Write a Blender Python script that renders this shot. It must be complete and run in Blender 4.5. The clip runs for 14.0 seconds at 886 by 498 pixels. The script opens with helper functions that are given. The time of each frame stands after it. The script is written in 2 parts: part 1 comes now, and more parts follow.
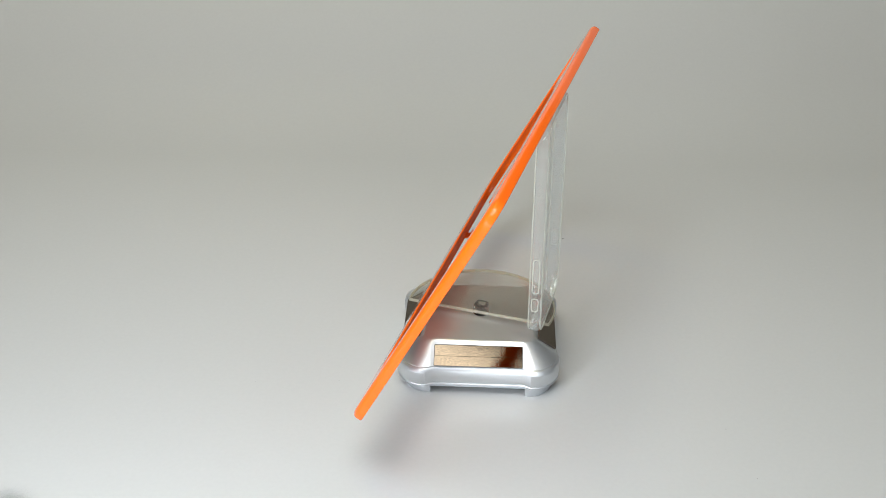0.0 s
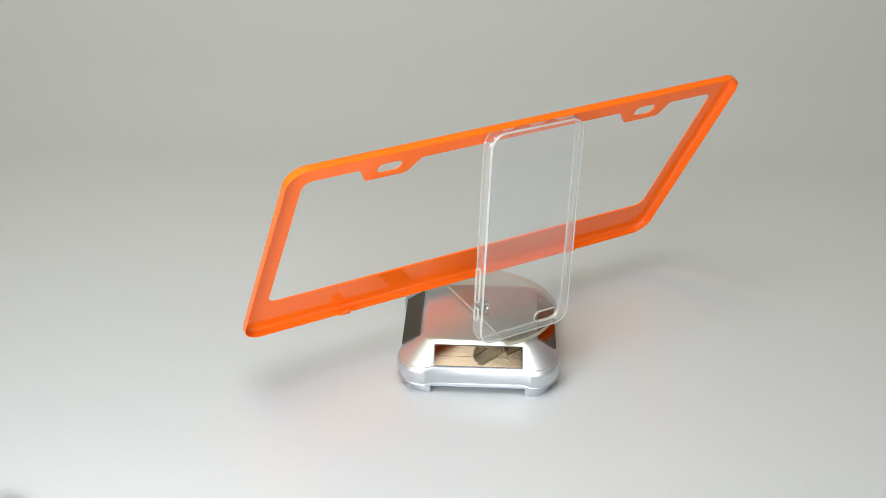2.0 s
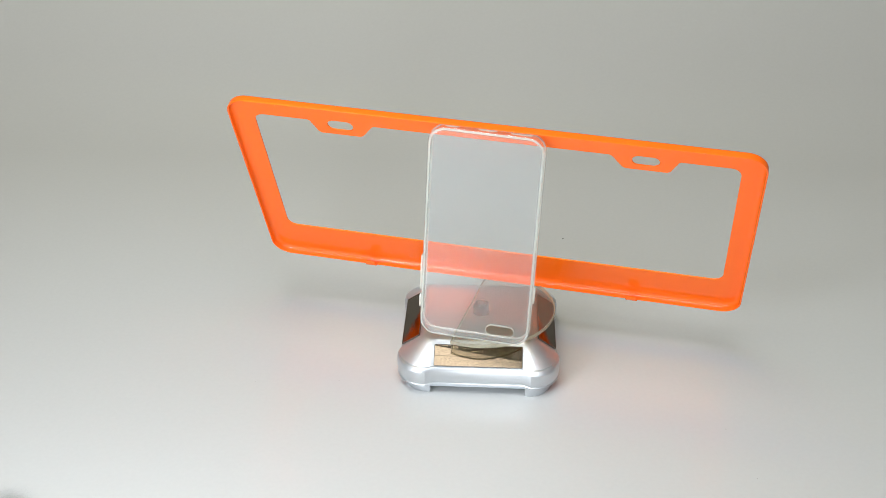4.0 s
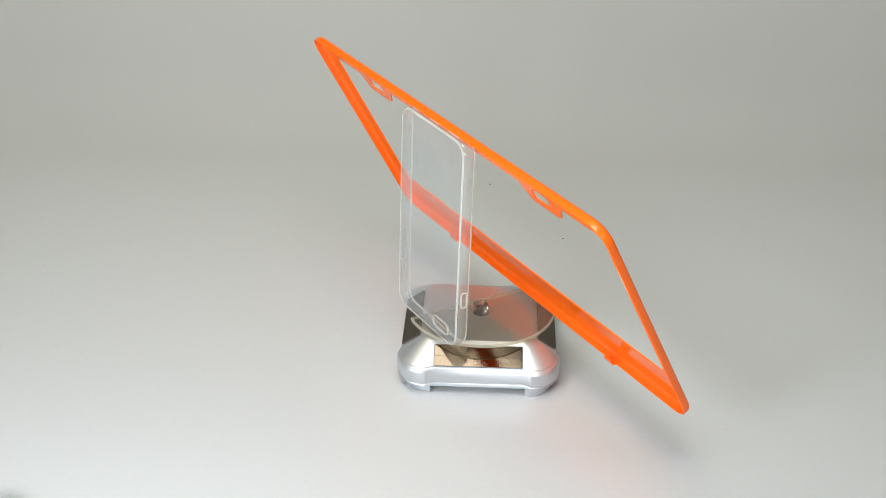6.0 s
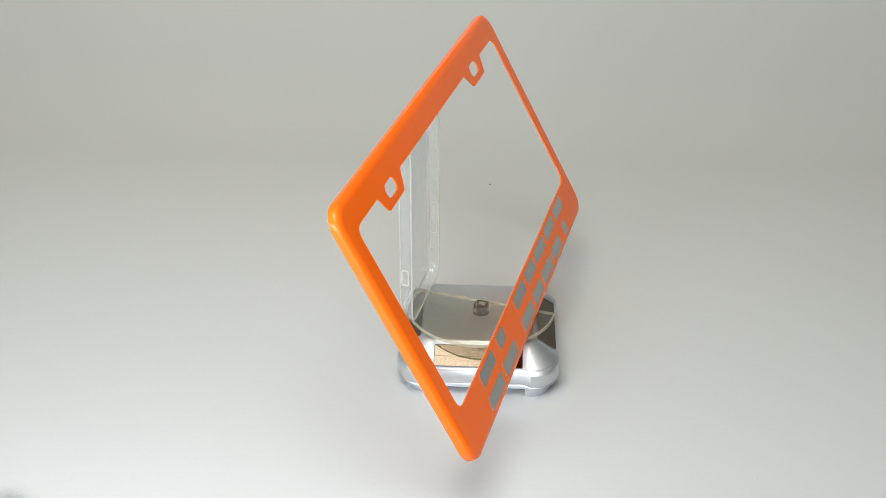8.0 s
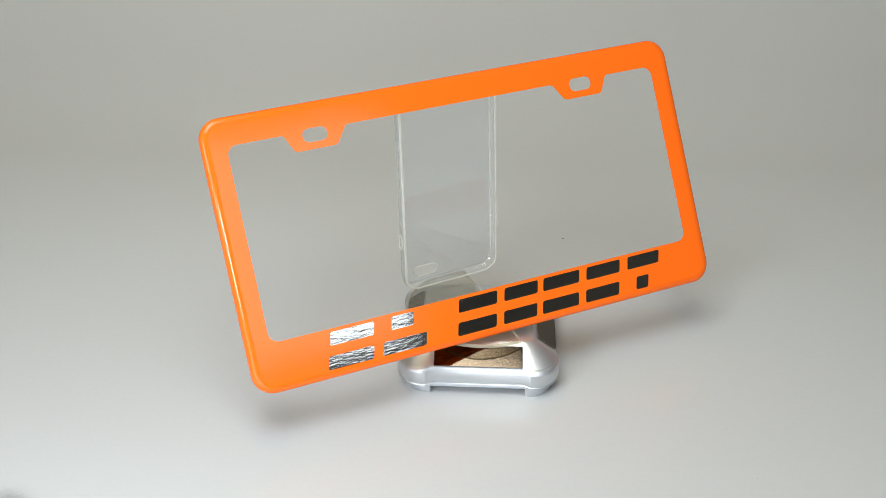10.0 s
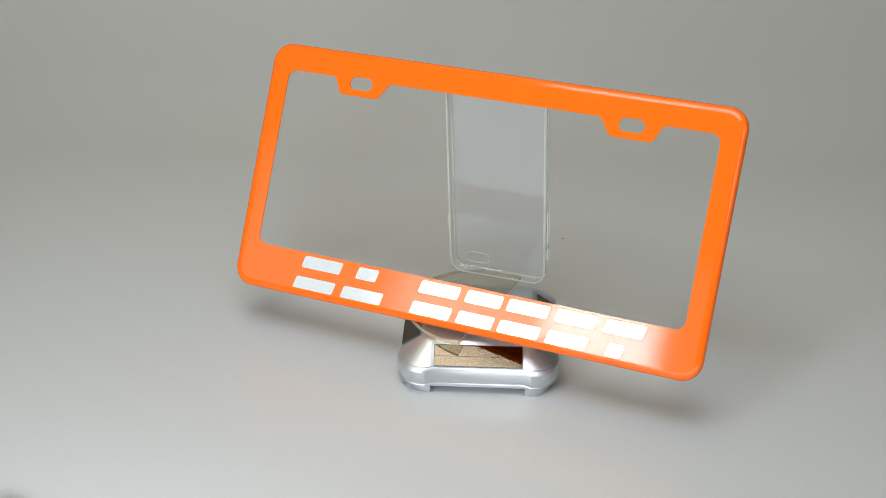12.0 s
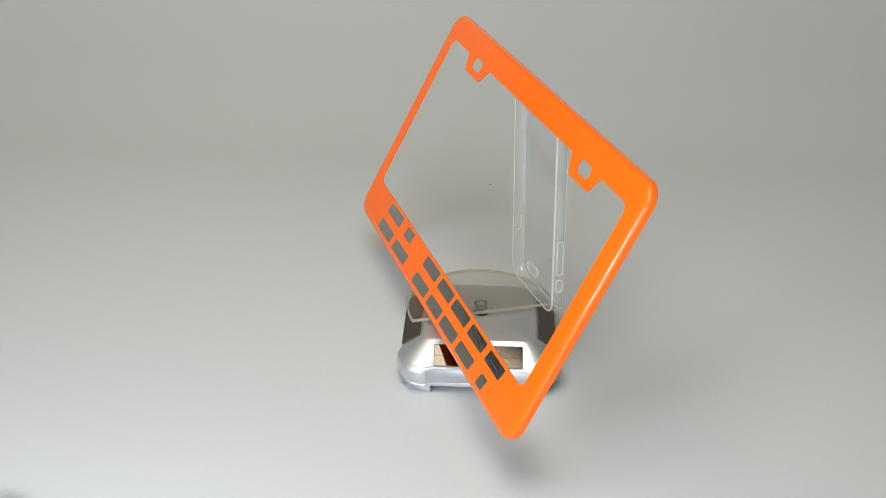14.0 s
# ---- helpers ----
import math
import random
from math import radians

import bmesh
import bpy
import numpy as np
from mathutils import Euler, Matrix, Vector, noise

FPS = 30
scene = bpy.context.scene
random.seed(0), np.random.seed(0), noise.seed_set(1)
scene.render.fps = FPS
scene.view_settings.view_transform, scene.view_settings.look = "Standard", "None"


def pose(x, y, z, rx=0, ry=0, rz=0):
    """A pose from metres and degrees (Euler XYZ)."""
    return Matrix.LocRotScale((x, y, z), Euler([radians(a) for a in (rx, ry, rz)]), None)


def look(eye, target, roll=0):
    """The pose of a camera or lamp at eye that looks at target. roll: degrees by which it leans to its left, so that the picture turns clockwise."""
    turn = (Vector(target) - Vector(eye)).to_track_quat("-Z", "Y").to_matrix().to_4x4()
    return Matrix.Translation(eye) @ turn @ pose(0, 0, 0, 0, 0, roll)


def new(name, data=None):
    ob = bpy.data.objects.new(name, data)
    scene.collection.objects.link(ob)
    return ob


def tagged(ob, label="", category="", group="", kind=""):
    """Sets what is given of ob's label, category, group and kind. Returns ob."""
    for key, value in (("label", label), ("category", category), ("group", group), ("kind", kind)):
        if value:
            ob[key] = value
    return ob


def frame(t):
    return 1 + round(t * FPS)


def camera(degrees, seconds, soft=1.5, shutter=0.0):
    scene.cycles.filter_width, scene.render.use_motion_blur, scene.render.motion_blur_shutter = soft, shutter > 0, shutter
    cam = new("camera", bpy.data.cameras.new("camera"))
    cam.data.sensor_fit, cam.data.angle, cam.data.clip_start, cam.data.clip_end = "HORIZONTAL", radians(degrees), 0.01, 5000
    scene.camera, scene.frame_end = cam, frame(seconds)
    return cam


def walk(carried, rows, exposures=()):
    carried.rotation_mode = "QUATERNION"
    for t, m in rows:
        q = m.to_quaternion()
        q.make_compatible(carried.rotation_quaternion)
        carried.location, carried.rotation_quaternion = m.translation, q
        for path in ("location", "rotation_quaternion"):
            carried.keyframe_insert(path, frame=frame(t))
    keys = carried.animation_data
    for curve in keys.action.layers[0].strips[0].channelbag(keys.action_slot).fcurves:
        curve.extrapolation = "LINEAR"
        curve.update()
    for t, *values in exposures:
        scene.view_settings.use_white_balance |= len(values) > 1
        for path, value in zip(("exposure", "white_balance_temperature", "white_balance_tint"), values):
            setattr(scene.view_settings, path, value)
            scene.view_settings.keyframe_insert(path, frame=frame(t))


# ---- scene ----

# ---- camera: it stands still ----
cam = camera(38.04, 14.0, soft=0.72)
EYE = pose(0, -0.7051, 0.4576, 90 - 28.455, 0, 2.004) @ pose(0, 0, 0, 0, 0, 0.519)
walk(cam, [(0, EYE), (14, EYE)], exposures=[(0, 0.01), (1, 0.03), (2, 0.12), (3, 0.07), (5.5, 0.06), (7, 0.13), (8, 0.15), (10.5, -0.05), (11.5, -0.10), (12, -0.30), (12.5, -0.17), (13, -0.13), (14, -0.08)])

# ---- light: a dim closed room with a ceiling light, lamps in front of the board and added fill ----
world = bpy.data.worlds.new("room_air")
scene.world = world
world.use_nodes = True
world.node_tree.nodes["Background"].inputs[0].default_value = (0.9, 0.88, 0.84, 1)
world.node_tree.nodes["Background"].inputs[1].default_value = 0.065


def area_lamp(name, eye, target, width, height, watts, colour):
    data = bpy.data.lights.new(name, "AREA")
    data.shape, data.size, data.size_y = "RECTANGLE", width, height
    data.energy, data.color = watts, colour
    ob = new(name, data)
    ob.matrix_world = look(eye, target)
    return ob


area_lamp("ceiling_light", (-0.14, -0.46, 1.05), (-0.04, -0.27, 0), 0.70, 0.58, 10.8, (0.92, 0.972, 1.0))
# unseen yellow lamp added to warm the upper part of the board
area_lamp("warm_fill", (-0.28, 0.18, 1.62), (-0.05, 0.64, 0.1), 1.0, 0.3, 3.6, (1.0, 0.76, 0.12))
# unseen low panel added to brighten upright faces from the front
area_lamp("front_fill", (-0.20, -1.6, 0.24), (0, 0, 0.06), 1.6, 0.46, 8.5, (0.93, 0.97, 1.0))
area_lamp("desk_lamp", (-0.215, -0.445, 0.245), (-0.07, -0.09, 0.0), 0.11, 0.11, 1.12, (0.84, 0.92, 1.0))
area_lamp("lamp_reflector", (-0.235, -0.475, 0.262), (-0.02, -0.03, 0.05), 0.28, 0.20, 0.15, (0.90, 0.96, 1.0))
area_lamp("side_lamp", (-0.69, -0.79, 0.42), (-0.05, -0.05, 0.05), 0.26, 0.22, 1.45, (0.86, 0.94, 1.0))
# dim panel added behind side_lamp: widens its mirror image, lifts the left floor
area_lamp("side_fill", (-0.90, -0.72, 0.46), (-0.05, 0, 0.05), 0.40, 0.34, 0.80, (0.86, 0.94, 1.0))
area_lamp("front_lamp", (0.63, -0.94, 0.69), (0.16, -0.08, 0.02), 0.50, 0.36, 1.6, (0.84, 0.93, 1.0))


# ---- materials ----
def material(name, colour, rough=0.5, metal=0.0, spec=0.5):
    m = bpy.data.materials.new(name)
    m.use_nodes = True
    b = m.node_tree.nodes["Principled BSDF"]
    b.inputs["Base Color"].default_value = (*colour, 1)
    b.inputs["Roughness"].default_value = rough
    b.inputs["Metallic"].default_value = metal
    b.inputs["Specular IOR Level"].default_value = spec
    return m, m.node_tree, b


def mottle(m, tree, b, colour, amount, scale, fine=0.0, bump=0.0, bump_scale=200.0, roughs=None, stretch=(1, 1, 1)):
    """Colour that varies at two scales, roughness that varies with it, and a fine relief."""
    n, l = tree.nodes, tree.links
    pos = n.new("ShaderNodeTexCoord")
    mp = n.new("ShaderNodeMapping")
    mp.inputs["Scale"].default_value = stretch
    l.new(pos.outputs["Object"], mp.inputs[0])
    big = n.new("ShaderNodeTexNoise")
    big.inputs["Scale"].default_value, big.inputs["Detail"].default_value = scale, 5
    l.new(mp.outputs[0], big.inputs[0])
    small = n.new("ShaderNodeTexNoise")
    small.inputs["Scale"].default_value, small.inputs["Detail"].default_value = bump_scale, 3
    l.new(mp.outputs[0], small.inputs[0])
    mix = n.new("ShaderNodeMix")
    mix.data_type = "RGBA"
    l.new(big.outputs[0], mix.inputs[0])
    mix.inputs[6].default_value = (*[c * (1 - amount) for c in colour], 1)
    mix.inputs[7].default_value = (*[min(1, c * (1 + amount)) for c in colour], 1)
    grain = n.new("ShaderNodeMix")
    grain.data_type, grain.blend_type = "RGBA", "OVERLAY"
    grain.inputs[0].default_value = fine
    l.new(mix.outputs[2], grain.inputs[6])
    l.new(small.outputs[0], grain.inputs[7])
    l.new(grain.outputs[2], b.inputs["Base Color"])
    if roughs:
        ramp = n.new("ShaderNodeMapRange")
        ramp.inputs[3].default_value, ramp.inputs[4].default_value = roughs
        l.new(big.outputs[0], ramp.inputs[0])
        l.new(ramp.outputs[0], b.inputs["Roughness"])
    if bump:
        bp = n.new("ShaderNodeBump")
        bp.inputs["Strength"].default_value, bp.inputs["Distance"].default_value = bump, 0.001
        l.new(small.outputs[0], bp.inputs["Height"])
        l.new(bp.outputs[0], b.inputs["Normal"])
    return m


def plain(name, colour, rough=0.5, metal=0.0, spec=0.5, **more):
    m, tree, b = material(name, colour, rough, metal, spec)
    return mottle(m, tree, b, colour, **more) if more else m


def clear(name, tint, haze, haze_colour, gloss_rough=0.05, ior=1.46):
    """Thin clear plastic: light passes straight on, a little is scattered, and it shines by Fresnel."""
    m = bpy.data.materials.new(name)
    m.use_nodes = True
    n, l = m.node_tree.nodes, m.node_tree.links
    n.remove(n["Principled BSDF"])
    thru = n.new("ShaderNodeBsdfTransparent")
    thru.inputs[0].default_value = (*tint, 1)
    dif, tra, both = n.new("ShaderNodeBsdfDiffuse"), n.new("ShaderNodeBsdfTranslucent"), n.new("ShaderNodeMixShader")
    dif.inputs[0].default_value = tra.inputs[0].default_value = (*haze_colour, 1)
    l.new(dif.outputs[0], both.inputs[1])
    l.new(tra.outputs[0], both.inputs[2])
    body = n.new("ShaderNodeMixShader")
    pos, cloud, rng = n.new("ShaderNodeTexCoord"), n.new("ShaderNodeTexNoise"), n.new("ShaderNodeMapRange")
    cloud.inputs["Scale"].default_value, cloud.inputs["Detail"].default_value = 60, 4
    l.new(pos.outputs["Object"], cloud.inputs[0])
    rng.inputs[3].default_value, rng.inputs[4].default_value = haze * 0.7, haze * 1.3
    l.new(cloud.outputs[0], rng.inputs[0])
    l.new(rng.outputs[0], body.inputs[0])
    l.new(thru.outputs[0], body.inputs[1])
    l.new(both.outputs[0], body.inputs[2])
    shine, fres, top = n.new("ShaderNodeBsdfGlossy"), n.new("ShaderNodeLayerWeight"), n.new("ShaderNodeMixShader")
    shine.inputs["Roughness"].default_value = gloss_rough
    fres.inputs["Blend"].default_value = 0.5
    rise, range_ = n.new("ShaderNodeMath"), n.new("ShaderNodeMapRange")
    rise.operation = "POWER"
    rise.inputs[1].default_value = 4.0
    l.new(fres.outputs["Facing"], rise.inputs[0])
    range_.inputs[3].default_value, range_.inputs[4].default_value = 0.05, ior - 1.1
    l.new(rise.outputs[0], range_.inputs[0])
    bump = n.new("ShaderNodeBump")
    bump.inputs["Strength"].default_value, bump.inputs["Distance"].default_value = 0.12, 0.001
    l.new(cloud.outputs[0], bump.inputs["Height"])
    l.new(bump.outputs[0], shine.inputs["Normal"])
    l.new(range_.outputs[0], top.inputs[0])
    l.new(body.outputs[0], top.inputs[1])
    l.new(shine.outputs[0], top.inputs[2])
    l.new(top.outputs[0], n["Material Output"].inputs[0])
    return m


PAPER = plain("grey_sweep_board", (0.522, 0.524, 0.518), 0.4, spec=0.5, amount=0.025, scale=3.0, fine=0.03, bump=0.02, bump_scale=350, roughs=(0.22, 0.30))
WALL = plain("dim_room_paint", (0.13, 0.125, 0.115), 0.8, amount=0.1, scale=2.0, bump=0.05, bump_scale=120)
CEILING = plain("white_ceiling_paint", (0.6, 0.59, 0.57), 0.8, amount=0.05, scale=2.0, bump=0.05, bump_scale=120)
ORANGE = plain("orange_gloss_paint", (0.98, 0.147, 0.009), 0.18, spec=0.38, amount=0.02, scale=30, bump=0.03, bump_scale=700, roughs=(0.06, 0.11))
SILVER = plain("silver_satin_paint", (0.63, 0.65, 0.675), 0.3, metal=0.85, spec=0.5, amount=0.02, scale=60, fine=0.10, bump=0.07, bump_scale=3000, roughs=(0.38, 0.46))
FOOT = plain("pale_grey_plastic", (0.54, 0.57, 0.61), 0.45, amount=0.03, scale=80, bump=0.04, bump_scale=1500)
# the colour flecks paint in the broken reflections of a pebbled film
CELL = plain("bronze_solar_film", (0.105, 0.078, 0.052), 0.05, metal=1.0, amount=0.36, scale=900, fine=0.3, bump=0.026, bump_scale=1000, roughs=(0.02, 0.05), stretch=(1, 1, 1.6))
BEZEL = plain("dark_bezel", (0.07, 0.055, 0.045), 0.3, amount=0.1, scale=100, bump=0.02, bump_scale=900)
CHROME = plain("mirror_foil", (0.60, 0.60, 0.575), 0.05, metal=1.0, amount=0.04, scale=120, bump=0.06, bump_scale=330, roughs=(0.05, 0.11), stretch=(0.5, 1, 2))
SPECK = plain("dark_dust", (0.05, 0.045, 0.04), 0.9)
STEEL = plain("dark_steel", (0.12, 0.12, 0.12), 0.08, metal=1.0, amount=0.1, scale=300, bump=0.05, bump_scale=900)
FILM = clear("clear_case_plastic", (0.985, 0.99, 0.99), 0.075, (0.84, 0.94, 1.0), 0.03, 1.36)
LIP = clear("clear_case_edge", (0.97, 0.975, 0.965), 0.42, (1.0, 1.0, 0.92), 0.05, 1.5)
PLATE = clear("clear_platter_plastic", (0.90, 0.885, 0.85), 0.05, (0.86, 0.85, 0.78))
PLATE_EDGE = clear("cut_platter_edge", (0.94, 0.92, 0.82), 0.32, (0.92, 0.89, 0.78), 0.15, 1.3)
WALL_FILM = clear("clear_case_side", (0.985, 0.99, 0.985), 0.12, (0.95, 0.96, 0.95), 0.05, 1.5)
LINE = plain("dull_bronze_line", (0.10, 0.078, 0.05), 0.15, metal=1.0)
GLASSY = material("clear_hub_plastic", (0.95, 0.95, 0.94), 0.03)[0]
GLASSY.node_tree.nodes["Principled BSDF"].inputs["Transmission Weight"].default_value = 1.0
GLASSY.node_tree.nodes["Principled BSDF"].inputs["IOR"].default_value = 1.49
BLUR_GREY = plain("grey_blur_fibre", (0.42, 0.42, 0.42), 0.9)
PALE_SPECK = plain("grey_dust", (0.26, 0.25, 0.24), 0.9)


# ---- mesh helpers ----
from mathutils.geometry import tessellate_polygon as tessellate


def part(name, bm, mat, parent=None, label="", sharp=35, bevel=0.0, flat=False):
    me = bpy.data.meshes.new(name)
    bmesh.ops.recalc_face_normals(bm, faces=bm.faces)
    for f in bm.faces:
        f.smooth = not flat
    bm.to_mesh(me)
    bm.free()
    me.set_sharp_from_angle(angle=radians(sharp))
    me.materials.append(mat)
    ob = new(name, me)
    ob.parent = parent
    if label:
        tagged(ob, label)
    if bevel:
        mod = ob.modifiers.new("edge", "BEVEL")
        mod.width, mod.segments, mod.limit_method, mod.angle_limit = bevel, 2, "ANGLE", radians(35)
    return ob


def rounded(x0, x1, z0, z1, r, steps=8):
    """Points of a rounded rectangle, anticlockwise from the lower right corner."""
    r = max(r, 1e-5)
    pts = []
    for cx, cz, a0 in ((x1 - r, z0 + r, -90), (x1 - r, z1 - r, 0), (x0 + r, z1 - r, 90), (x0 + r, z0 + r, 180)):
        for i in range(steps + 1):
            a = radians(a0 + 90 * i / steps)
            pts.append((cx + r * math.cos(a), cz + r * math.sin(a)))
    return pts


def loft(bm, loops, close_profile=False, caps=(False, False)):
    """Joins loops of equal length; each is a list of points in space."""
    rings = [[bm.verts.new(p) for p in loop] for loop in loops]
    n = len(rings[0])
    pairs = list(zip(rings, rings[1:])) + ([(rings[-1], rings[0])] if close_profile else [])
    for a, b in pairs:
        for i in range(n):
            bm.faces.new((a[i], a[(i + 1) % n], b[(i + 1) % n], b[i]))
    if caps[0]:
        bm.faces.new(rings[0][::-1])
    if caps[1]:
        bm.faces.new(rings[-1])
    return bm


def sheet(bm, loops, at, d0, d1):
    """A flat plate with holes: loops of (u, v), the first is the outline. at(u, v, d) gives the place in space."""
    flat = [Vector((u, v, 0)) for loop in loops for u, v in loop]
    tris = tessellate([[Vector((u, v, 0)) for u, v in loop] for loop in loops])
    sides = []
    for d in (d0, d1):
        verts = [bm.verts.new(at(p.x, p.y, d)) for p in flat]
        for tri in tris:
            bm.faces.new([verts[k] for k in tri])
        rings, k = [], 0
        for loop in loops:
            rings.append(verts[k:k + len(loop)])
            k += len(loop)
        sides.append(rings)
    for a, b in zip(*sides):
        for i in range(len(a)):
            j = (i + 1) % len(a)
            bm.faces.new((a[i], a[j], b[j], b[i]))
    return bm


def swept(bm, outline, profile, at):
    """outline(inset) gives a loop of (u, v); the profile is a closed list of (inset, depth)."""
    return loft(bm, [[at(u, v, d) for u, v in outline(inset)] for inset, d in profile], close_profile=True)


def block(bm, x, y, z, m=None):
    """A box between the given pairs."""
    verts = [bm.verts.new(Vector((a, b, c)) if m is None else m @ Vector((a, b, c))) for c in z for b in y for a in x]
    for q in ((0, 2, 3, 1), (4, 5, 7, 6), (0, 1, 5, 4), (2, 6, 7, 3), (0, 4, 6, 2), (1, 3, 7, 5)):
        bm.faces.new([verts[i] for i in q])
    return bm


def turned(bm, profile, sides=32, centre=(0, 0), cap=True):
    """A turned body: profile of (radius, z) from the bottom up."""
    loops = [[(centre[0] + r * math.cos(math.tau * i / sides), centre[1] + r * math.sin(math.tau * i / sides), z) for i in range(sides)] for r, z in profile]
    return loft(bm, loops, caps=(cap, cap))


# ---- the setting: a sweep board that curves up behind, in a dim room ----
def sweep_board():
    half, front, bend, radius, top = 0.72, -1.15, 0.30, 0.42, 0.47
    line = [(front, 0.0), (-0.6, 0.0), (-0.2, 0.0), (0.1, 0.0)]
    line += [(bend + radius * math.sin(radians(a)), radius - radius * math.cos(radians(a))) for a in range(0, 91, 3)]
    line += [(bend + radius, top)]
    bm = bmesh.new()
    rows = []
    for y, z in line:
        rows.append([bm.verts.new((-half + 2 * half * i / 8, y, z)) for i in range(9)])
    for a, b in zip(rows, rows[1:]):
        for i in range(8):
            bm.faces.new((a[i], a[i + 1], b[i + 1], b[i]))
    ob = part("backdrop", bm, PAPER)
    mod = ob.modifiers.new("thickness", "SOLIDIFY")
    mod.thickness, mod.offset = 0.003, 1
    return tagged(ob, "pale grey seamless sweep board curving up behind the turntable", "backdrop", kind="structure")


def room():
    x, y0, y1, low, high, thick = 1.6, -1.9, 1.2, -0.02, 1.75, 0.1
    for name, a in (("wall_west", ((-x - thick, -x), (y0, y1), (low, high))), ("wall_east", ((x, x + thick), (y0, y1), (low, high))),
                    ("wall_north", ((-x - thick, x + thick), (y1, y1 + thick), (low, high))), ("wall_south", ((-x - thick, x + thick), (y0 - thick, y0), (low, high)))):
        tagged(part(name, block(bmesh.new(), *a), WALL), "plain dim painted room wall", "wall", kind="structure")
    tagged(part("floor", block(bmesh.new(), (-x - thick, x + thick), (y0 - thick, y1 + thick), (low - 0.1, low)), WALL), "plain dim surface under the sweep board", "floor", kind="structure")
    tagged(part("ceiling", block(bmesh.new(), (-x - thick, x + thick), (y0 - thick, y1 + thick), (high, high + 0.1)), CEILING), "plain off-white painted ceiling", "ceiling", kind="structure")


sweep_board()
room()


# ---- solar turntable ----
def settle(p):
    """The base is a little deeper in front and stands slightly askew."""
    x, y, z = p
    past = max(0.0, -0.036 - y)
    if z > 0.0175:
        y, z = y - 0.10 * past, z - 0.068 * past
    else:
        y -= 0.15 * past
    c, s = math.cos(radians(-0.4)), math.sin(radians(-0.4))
    return Vector((c * x - s * y + 0.0001, s * x + c * y, z))


def base_loop(flat, corner, half, z, ramp=0.0038, arc=0.0165):
    """A square ring whose corners bulge beyond its flat sides."""
    side = [(-half, -flat), (half, -flat), (half + ramp, -corner)]
    r = min(arc, corner - half - ramp)
    for i in range(1, 8):
        a = radians(-90 + 90 * i / 8)
        side.append((corner - r + r * math.cos(a), -corner + r + r * math.sin(a)))
    side += [(corner, -half - ramp)]
    pts = []
    for k in range(4):
        c, s = math.cos(math.pi / 2 * k), math.sin(math.pi / 2 * k)
        pts += [settle((c * x - s * y - 0.0007, s * x + c * y, z)) for x, y in side]
    return pts


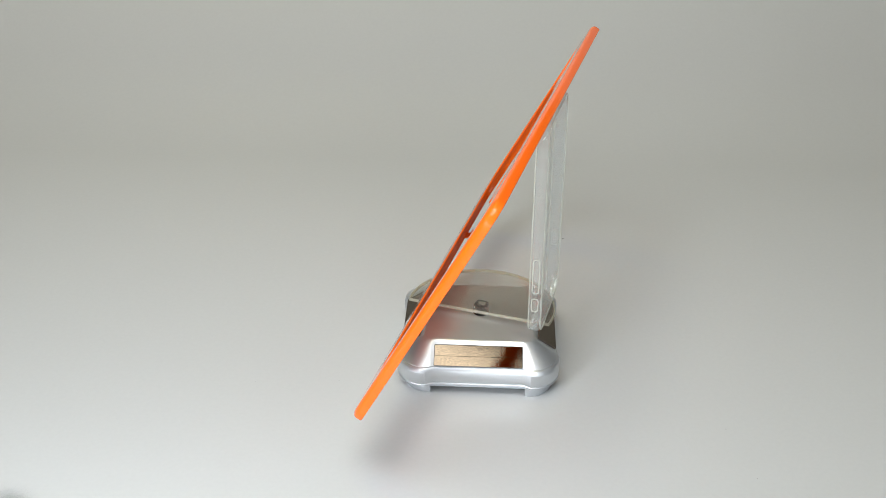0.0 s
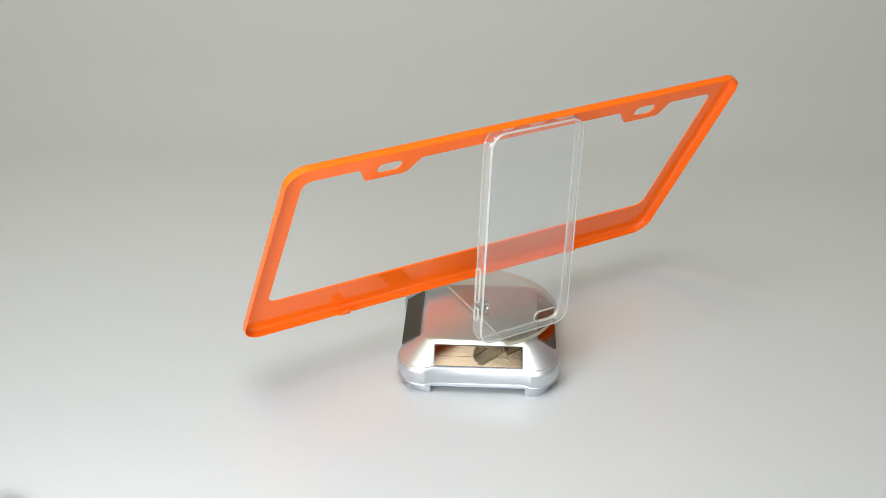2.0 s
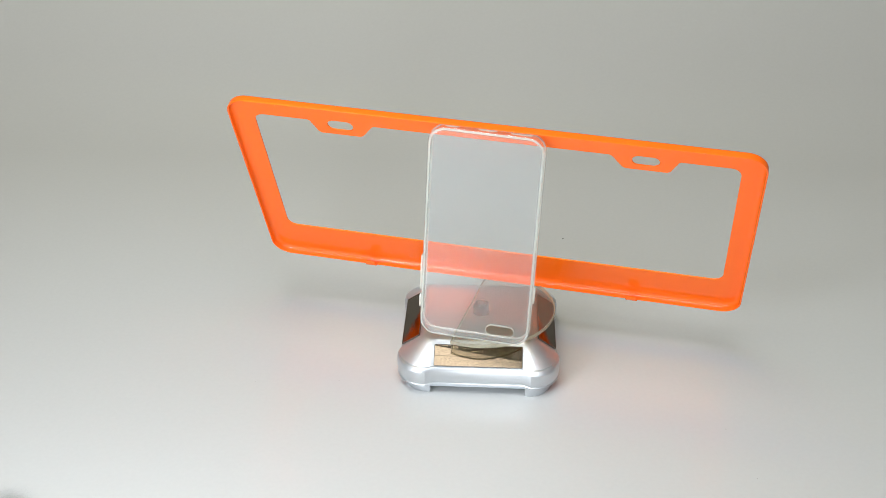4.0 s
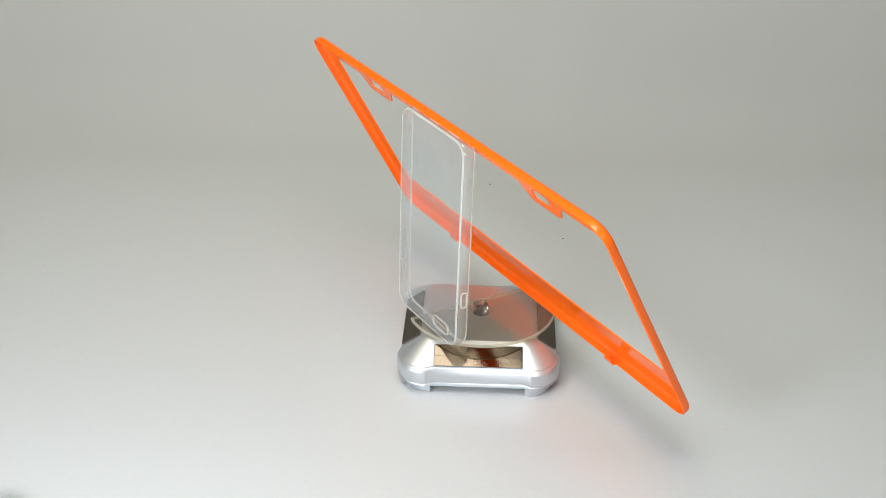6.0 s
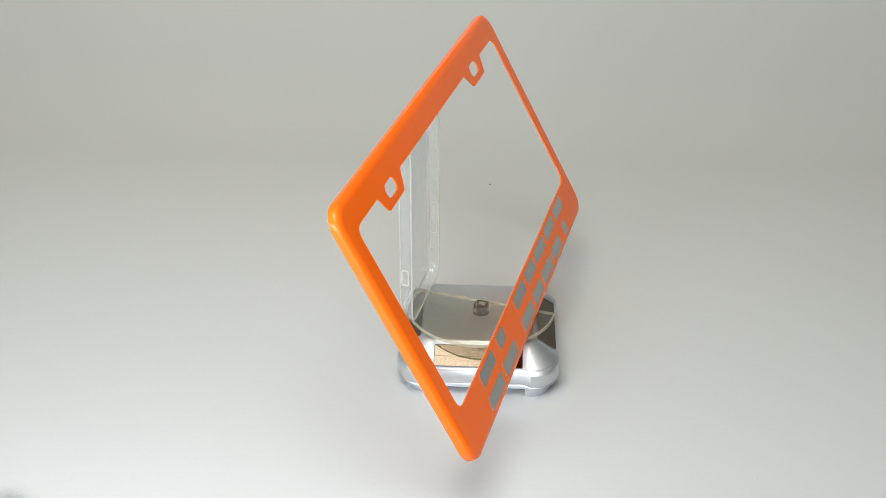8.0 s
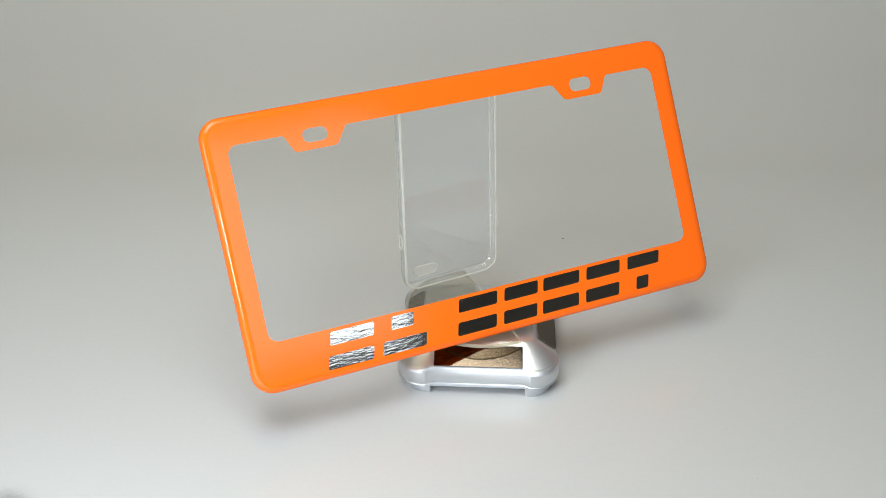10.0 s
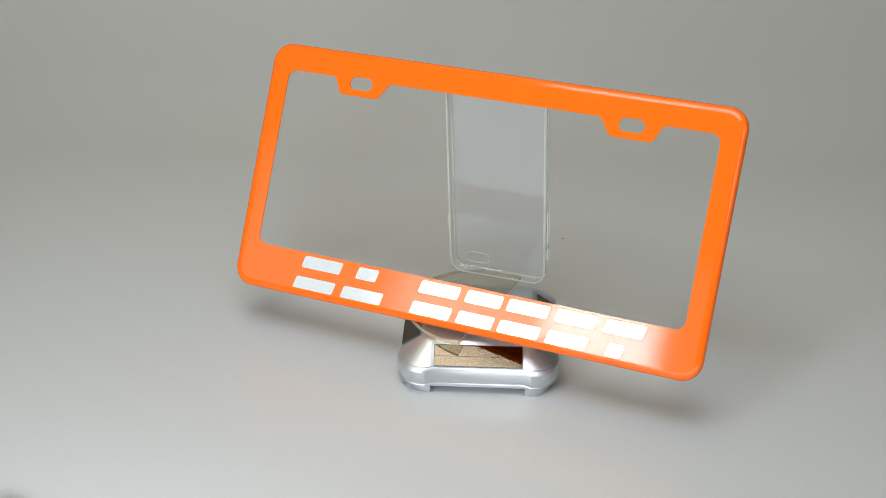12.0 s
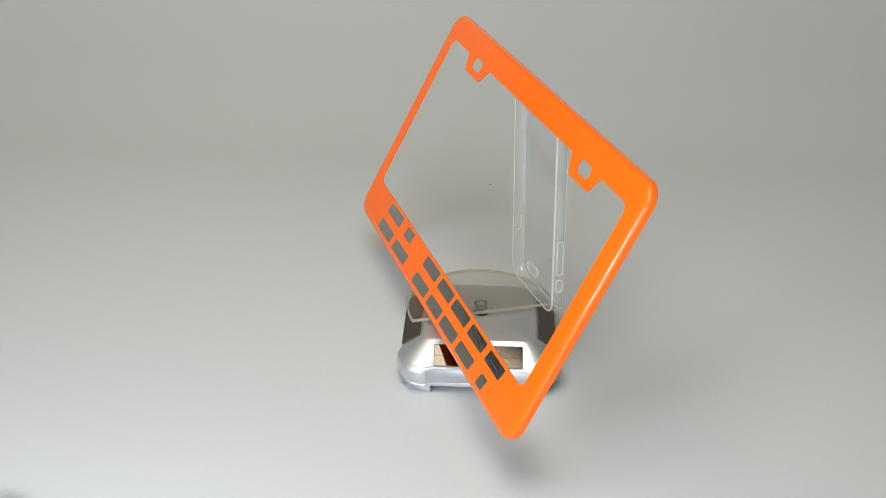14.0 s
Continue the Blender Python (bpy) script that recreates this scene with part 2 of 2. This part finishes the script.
def solar_turntable():
    root = tagged(new("solar_turntable"), "silver plastic solar display turntable with bronze cells and clear half platter", "turntable")
    body = loft(bmesh.new(), [base_loop(0.0336, 0.0338, 0.0262, 0.0302, 0.0005, 0.0065), base_loop(0.0345, 0.0348, 0.0268, 0.0297, 0.0008, 0.0070),
                              base_loop(0.0362, 0.0372, 0.0276, 0.0285, 0.0014, 0.0085), base_loop(0.0481, 0.0493, 0.0287, 0.0204, 0.0018, 0.0165)], caps=(True, True))
    part("upper_shell", body, SILVER, root, bevel=0.0006)
    belt = loft(bmesh.new(), [base_loop(0.0470, 0.0490, 0.0285, 0.0204), base_loop(0.0480, 0.0501, 0.0285, 0.0197), base_loop(0.0483, 0.0506, 0.0285, 0.0172),
                              base_loop(0.0481, 0.0504, 0.0285, 0.0098), base_loop(0.0476, 0.0498, 0.0285, 0.0084), base_loop(0.0480, 0.0502, 0.0285, 0.0080), base_loop(0.0480, 0.0502, 0.0285, 0.0073), base_loop(0.0456, 0.0470, 0.0285, 0.0068)], caps=(True, True))
    part("belt", belt, SILVER, root, bevel=0.0005)
    skirt = loft(bmesh.new(), [base_loop(0.0450, 0.0460, 0.0285, 0.0066), base_loop(0.0448, 0.0460, 0.0285, 0.0036)], caps=(True, True))
    part("skirt", skirt, FOOT, root)
    for k in range(4):
        turn = Matrix.Translation((-0.0007, 0, 0)) @ Matrix.Rotation(math.pi / 2 * k, 4, "Z")
        arc = [(0.0462 - 0.015 + 0.015 * math.cos(radians(a)), -0.0462 + 0.015 + 0.015 * math.sin(radians(a))) for a in range(-90, 1, 10)]
        out = arc + [(0.0462, -0.0292), (0.0292, -0.0292), (0.0292, -0.0462)]
        reach = -0.0016 if k == 0 else 0.0  # one foot stands a little proud
        foot = loft(bmesh.new(), [[settle(turn @ Vector((x * g + (1 - g) * 0.038, y * g - (1 - g) * 0.038 + reach, z))) for x, y in out] for g, z in ((0.96, -0.0002), (0.985, 0.0005), (1.0, 0.0016), (1.0, 0.0056), (0.985, 0.0066))], caps=(True, True))
        part("foot", foot, SILVER, root)
        proud = 0.3 if k == 2 else 1.0
        # a solar cell lies on each sloping side, in a thin dark bezel
        tilt = Matrix.Translation((0, -0.04225, 0.02445) if k != 2 else (0, -0.0424, 0.0240)) @ Matrix.Rotation(radians(-57.0), 4, "X")
        cell = sheet(bmesh.new(), [rounded(-0.0268, 0.0268, -0.0063, 0.0063, 0.0004, 2)], lambda u, v, d: settle(turn @ tilt @ Vector((u, -d * proud, v))), 0.0002, 0.0007)
        panel = part("solar_cell", cell, CELL, root, "bronze textured solar cell")
        rim = sheet(bmesh.new(), [rounded(-0.0272, 0.0272, -0.0066, 0.0066, 0.0006, 2), rounded(-0.0268, 0.0268, -0.0063, 0.0063, 0.0004, 2)],
                    lambda u, v, d: settle(turn @ tilt @ Vector((u, -d * proud, v))), 0.0, 0.0009)
        part("bezel", rim, BEZEL, panel)
        if k % 2:
            continue
        wire = sheet(bmesh.new(), [rounded(-0.0266, 0.0266, -0.0004, -0.00025, 0.00005, 1)], lambda u, v, d: settle(turn @ tilt @ Vector((u, -d * proud, v))), 0.0006, 0.0009)
        part("contact_line", wire, LINE, panel)
    part("collar", turned(bmesh.new(), [(0.0052, 0.0301), (0.0052, 0.0304), (0.0047, 0.0306)], 24), STEEL, root, "dark steel shaft collar")
    part("spindle", turned(bmesh.new(), [(0.0022, 0.0304), (0.0022, 0.0335), (0.0017, 0.0338)], 4), STEEL, root, "dark steel spindle", flat=True)
    # the platter: a clear disc cut to a half, with the hub on it
    R, e0, e1 = 0.0470, 0.0045, 0.0095
    a0, a1 = math.acos(e1 / R), math.tau - math.acos(e0 / R)
    rim = [(R * math.cos(a0 + (a1 - a0) * i / 60), R * math.sin(a0 + (a1 - a0) * i / 60)) for i in range(61)]
    platter = part("platter", sheet(bmesh.new(), [rim], lambda u, v, d: (u, v, d), 0.0332, 0.0350), PLATE, root, "clear plastic platter with one straight cut edge")
    edge = bmesh.new()
    inner = [(x * 0.986 - 0.0002, y * 0.986) for x, y in rim]
    sheet(edge, [[(x * 1.003, y * 1.003) for x, y in rim], inner], lambda u, v, d: (u, v, d), 0.0331, 0.03512)
    part("platter_edge", edge, PLATE_EDGE, platter, "pale yellowish cut edge")
    hub = bmesh.new()
    corners = [radians(-10 + 90 * i + e) for i in range(4) for e in (-36, 36)]
    loft(hub, [[(r * math.cos(a), r * math.sin(a), z) for a in corners] for r, z in ((0.0032, 0.0307), (0.0048, 0.0307), (0.0051, 0.0311), (0.0051, 0.0360), (0.0048, 0.0364), (0.0034, 0.0364), (0.0031, 0.0340))], caps=(True, True))
    part("hub", hub, GLASSY, platter, "clear faceted plastic hub", flat=True)
    return root, platter


turntable, platter = solar_turntable()


# ---- clear phone case, standing on the platter ----
def phone_case():
    root = tagged(new("phone_case"), "clear empty plastic phone case standing upside down on the platter", "phone case")
    place = pose(-0.0037, 0.0352, 0.0353, 0, 0, 1.84) @ pose(0, 0, 0, 0.25, -2.2, 0)
    W, L, T = 0.0682, 0.1386, 0.0081

    def at(u, v, d):
        return place @ Vector((u, T - d, v))

    def outline(i):
        return rounded(-W / 2 + i, W / 2 - i, i, L - i, 0.0105 - i, 8)

    hole = rounded(-0.0245, -0.0074, 0.0062, 0.0132, 0.0035, 6)
    part("back_panel", sheet(bmesh.new(), [outline(0.0012), hole], at, 0.0, 0.0009), FILM, root, flat=True)
    part("side_wall", swept(bmesh.new(), outline, [(0.0026, 0.0), (0.0013, 0.0005), (0.0005, 0.0014), (0.0001, 0.0028), (0.0, 0.0042), (0.0002, 0.0056), (0.0007, 0.0069), (0.0013, 0.0077), (0.0017, 0.0072), (0.0012, 0.0055), (0.0011, 0.0030), (0.0016, 0.0017), (0.0026, 0.0010)], at), WALL_FILM, root)
    part("rim_lip", swept(bmesh.new(), outline, [(0.0007, 0.0073), (0.0011, T), (0.0018, T), (0.0021, 0.0078), (0.0015, 0.0072)], at), LIP, root, "whitish raised rim of the case")
    part("back_edge", swept(bmesh.new(), outline, [(0.0020, -0.0002), (0.0010, 0.0004), (0.0013, 0.0008), (0.0022, 0.0003)], at), LIP, root, "whitish back edge of the case")
    lens = bmesh.new()
    swept(lens, lambda i: rounded(-0.0245 + i, -0.0074 - i, 0.0062 + i, 0.0132 - i, 0.0035 - i, 6), [(-0.00025, -0.0003), (0.0, -0.0003), (0.0, 0.0011), (-0.00025, 0.0011)], at)
    part("lens_opening_rim", lens, LIP, root, "oval rim round the lens opening")
    # raised outlines of the keys and ports on the side walls
    def ring_on_side(name, side, v0, v1):
        s = W / 2 * side
        bm = bmesh.new()
        swept(bm, lambda i: rounded(0.0016 + i, 0.0062 - i, v0 + i, v1 - i, 0.0018 - i, 4), [(0.0, -0.0003), (0.0, 0.0006), (0.0006, 0.0006), (0.0006, -0.0003)],
              lambda d, v, h: place @ Vector((s + side * h, T - d, v)))
        part(name, bm, LIP, root)
    ring_on_side("volume_key", 1, 0.0300, 0.0530)
    ring_on_side("mute_slot", 1, 0.0178, 0.0268)
    ring_on_side("power_key", -1, 0.0308, 0.0418)
    for name, u0, u1 in (("jack_opening", 0.0165, 0.0245), ("charge_port", -0.0055, 0.0055), ("speaker_slot", -0.0260, -0.0130)):
        bm = bmesh.new()
        swept(bm, lambda i: rounded(u0 + i, u1 - i, 0.0012 + i, 0.0066 - i, 0.0020 - i, 4), [(0.0, -0.0002), (0.0, 0.0005), (0.0008, 0.0005), (0.0008, -0.0002)],
              lambda u, d, h: place @ Vector((u, T - d, L + h)))
        part(name, bm, LIP, root)
    return root


case = phone_case()


# ---- orange plate frame, leaning on the case ----
def plate_frame():
    root = tagged(new("licence_plate_frame"), "glossy orange metal licence plate frame with mirror silver emblem leaning back", "plate frame")
    place = pose(-0.00826, 0.02795, 0.1613, -28.346, 0, 0) @ pose(0, 0, 0, 0, -1.231, 0)

    def at(u, v, d):
        return place @ Vector((u, d, v))

    X, TOP, LOW = 0.1556, 0.0195, -0.1408

    def outline(i):
        return rounded(-X + i, X - i, LOW + i, TOP - i, 0.0125 - i, 10)

    # the window: rounded below, with two bolt tabs on its upper edge
    w, t, b, r = 0.1419, 0.0026, -0.1122, 0.006
    def arc(cx, cz, a0):
        return [(cx + r * math.cos(radians(a0 + 15 * i)), cz + r * math.sin(radians(a0 + 15 * i))) for i in range(7)]
    tab = [(0.1086, t), (0.1074, t - 0.0008), (0.1030, -0.0072), (0.1012, -0.0082), (0.0778, -0.0082), (0.0760, -0.0072), (0.0700, t - 0.0010), (0.0684, t)]
    window = arc(w - r, b + r, -90) + arc(w - r, t - r, 0) + tab + [(-u, v) for u, v in tab[::-1]] + arc(-w + r, t - r, 90) + arc(-w + r, b + r, 180)
    slots = [rounded(s * 0.089 - 0.0078, s * 0.089 + 0.0078, -0.0041, 0.0041, 0.0038, 6) for s in (-1, 1)]
    part("face", sheet(bmesh.new(), [outline(0.0044), window, *slots], at, 0.0, 0.0009), ORANGE, root)
    prof = [(0.0044, 0.0), (0.0031, 0.00012), (0.0019, 0.0005), (0.0009, 0.0011), (0.0003, 0.0018), (0.0, 0.0027), (0.0, 0.0057), (0.0004, 0.0060), (0.0009, 0.0057), (0.0009, 0.0030), (0.0013, 0.0022), (0.0020, 0.0015), (0.0031, 0.0010), (0.0044, 0.0009)]
    part("rim", swept(bmesh.new(), outline, prof, at), ORANGE, root, "folded rounded orange rim")
    for s in (-1, 1):
        u, line = s * 0.087, [(0.0042, 0.0006), (0.0058, 0.0009), (0.0071, 0.0017), (0.0079, 0.0030), (0.0081, 0.0046), (0.0076, 0.0062)]
        bm, rings = bmesh.new(), []
        for n, (d, v) in enumerate(line):
            d0, v0 = line[max(n - 1, 0)]
            d1, v1 = line[min(n + 1, len(line) - 1)]
            size = math.hypot(d1 - d0, v1 - v0)
            nd, nv = -(v1 - v0) / size * 0.0005, (d1 - d0) / size * 0.0005
            half = 0.0043 - 0.0003 * n
            rings.append([at(u + x, LOW + v + g * nv, d + g * nd) for x, g in ((-half, -1), (half, -1), (half, 1), (-half, 1))])
        part("hook", loft(bm, rings, caps=(True, True)), ORANGE, root, "small curled retaining hook", bevel=0.0002)
    # the mirror emblem, as plain slanted bars
    low, high = -0.1357, -0.1142

    def slanted(u0, u1, v0, v1, cut):
        """A leaning plate with cut corners; u0 and u1 are where its sides would meet the emblem's foot."""
        lean = 0.25
        pts = [(u0 + cut, v0), (u1 - cut, v0), (u1, v0 + cut), (u1, v1 - cut), (u1 - cut, v1), (u0 + cut, v1), (u0, v1 - cut), (u0, v0 + cut)]
        return [(u + lean * (v - low), v) for u, v in pts]

    shapes = []
    for a0, a1, b0, b1 in ((-0.1114, -0.0830, -0.1110, -0.0835), (-0.0770, -0.0490, -0.0722, -0.0580), (-0.0281, -0.0020, -0.0281, -0.0020), (0.0030, 0.0262, 0.0030, 0.0262),
                           (0.0302, 0.0560, 0.0302, 0.0560), (0.0612, 0.0856, 0.0612, 0.0856), (0.0985, 0.1075, 0.0915, 0.1150)):
        shapes += [[slanted(a0, a1, low, low + 0.0078, 0.0008)], [slanted(b0, b1, high - 0.0078, high, 0.0008)]]
    for loops in shapes:
        part("emblem_bar", sheet(bmesh.new(), loops, at, -0.00008, 0.0002), CHROME, root, "mirror silver foil bar")
    return root


plate = plate_frame()


# ---- small things on the board ----
def small_things():
    for x, y, s, mat in ((0.0047, 0.2521, 0.0006, SPECK), (0.0607, 0.1598, 0.00055, SPECK), (0.1476, -0.0772, 0.0003, PALE_SPECK), (-0.0879, -0.0381, 0.00022, PALE_SPECK), (0.1580, -0.1235, 0.0003, PALE_SPECK), (-0.1397, -0.0420, 0.00025, PALE_SPECK)):
        bm = bmesh.new()
        bmesh.ops.create_icosphere(bm, subdivisions=1, radius=s)
        for v in bm.verts:
            v.co = Vector((v.co.x * 1.3 + x, v.co.y + y, v.co.z * 0.5 + s * 0.45))
        tagged(part("dust_speck", bm, mat), "tiny speck of dust on the grey board", "dust", group="dust specks")
    # stand-in for a blurred dark shape at the corner: fine bent fibres, dense in the middle
    rng = random.Random(5)
    bm = bmesh.new()
    for _ in range(600):
        a, r, e = rng.uniform(0, math.tau), 0.0150 * rng.random(), rng.uniform(0, math.tau)
        x, y, z = r * math.cos(a), r * math.sin(a), 0.0002 + 0.004 * rng.random() * (1 - r / 0.0155)
        dx, dy = 0.0022 * math.cos(e), 0.0022 * math.sin(e)
        q = [(x - dx, y - dy, z), (x + dx, y + dy, z + 0.0003), (x + dx * 0.9 - dy * 0.045, y + dy * 0.9 + dx * 0.045, z + 0.0003), (x - dx - dy * 0.045, y - dy + dx * 0.045, z)]
        bm.faces.new([bm.verts.new((p[0] - 0.2545, p[1] - 0.1665, p[2])) for p in q])
    tagged(part("blurred_corner_shape", bm, BLUR_GREY), "soft grey tuft of fibres standing in for a blurred dark shape", "lint")


small_things()


# ---- the turning ----
TURN = [(0, 256.4), (1, 235.1), (2, 212.9), (3, 191.0), (3.2, 186.6), (6, 123.3), (7.5, 88.0), (8, 76.1), (10.3, 19.35), (11, 1.98), (12, -22.2), (13, -46.55), (14, -70.6)]


def angle(t):
    """A smooth curve through the angles in TURN."""
    ts, an = [r[0] for r in TURN], [r[1] for r in TURN]
    slope = np.gradient(an, ts)
    i = min(max(np.searchsorted(ts, t) - 1, 0), len(ts) - 2)
    h = ts[i + 1] - ts[i]
    s = (t - ts[i]) / h
    return (2 * s**3 - 3 * s**2 + 1) * an[i] + (s**3 - 2 * s**2 + s) * h * slope[i] + (3 * s**2 - 2 * s**3) * an[i + 1] + (s**3 - s**2) * h * slope[i + 1]


def motions():
    times = [k / 2 for k in range(29)]
    for thing in (platter, case, plate):
        walk(thing, [(t, pose(0, 0, 0, 0, 0, float(angle(t)))) for t in times])


motions()
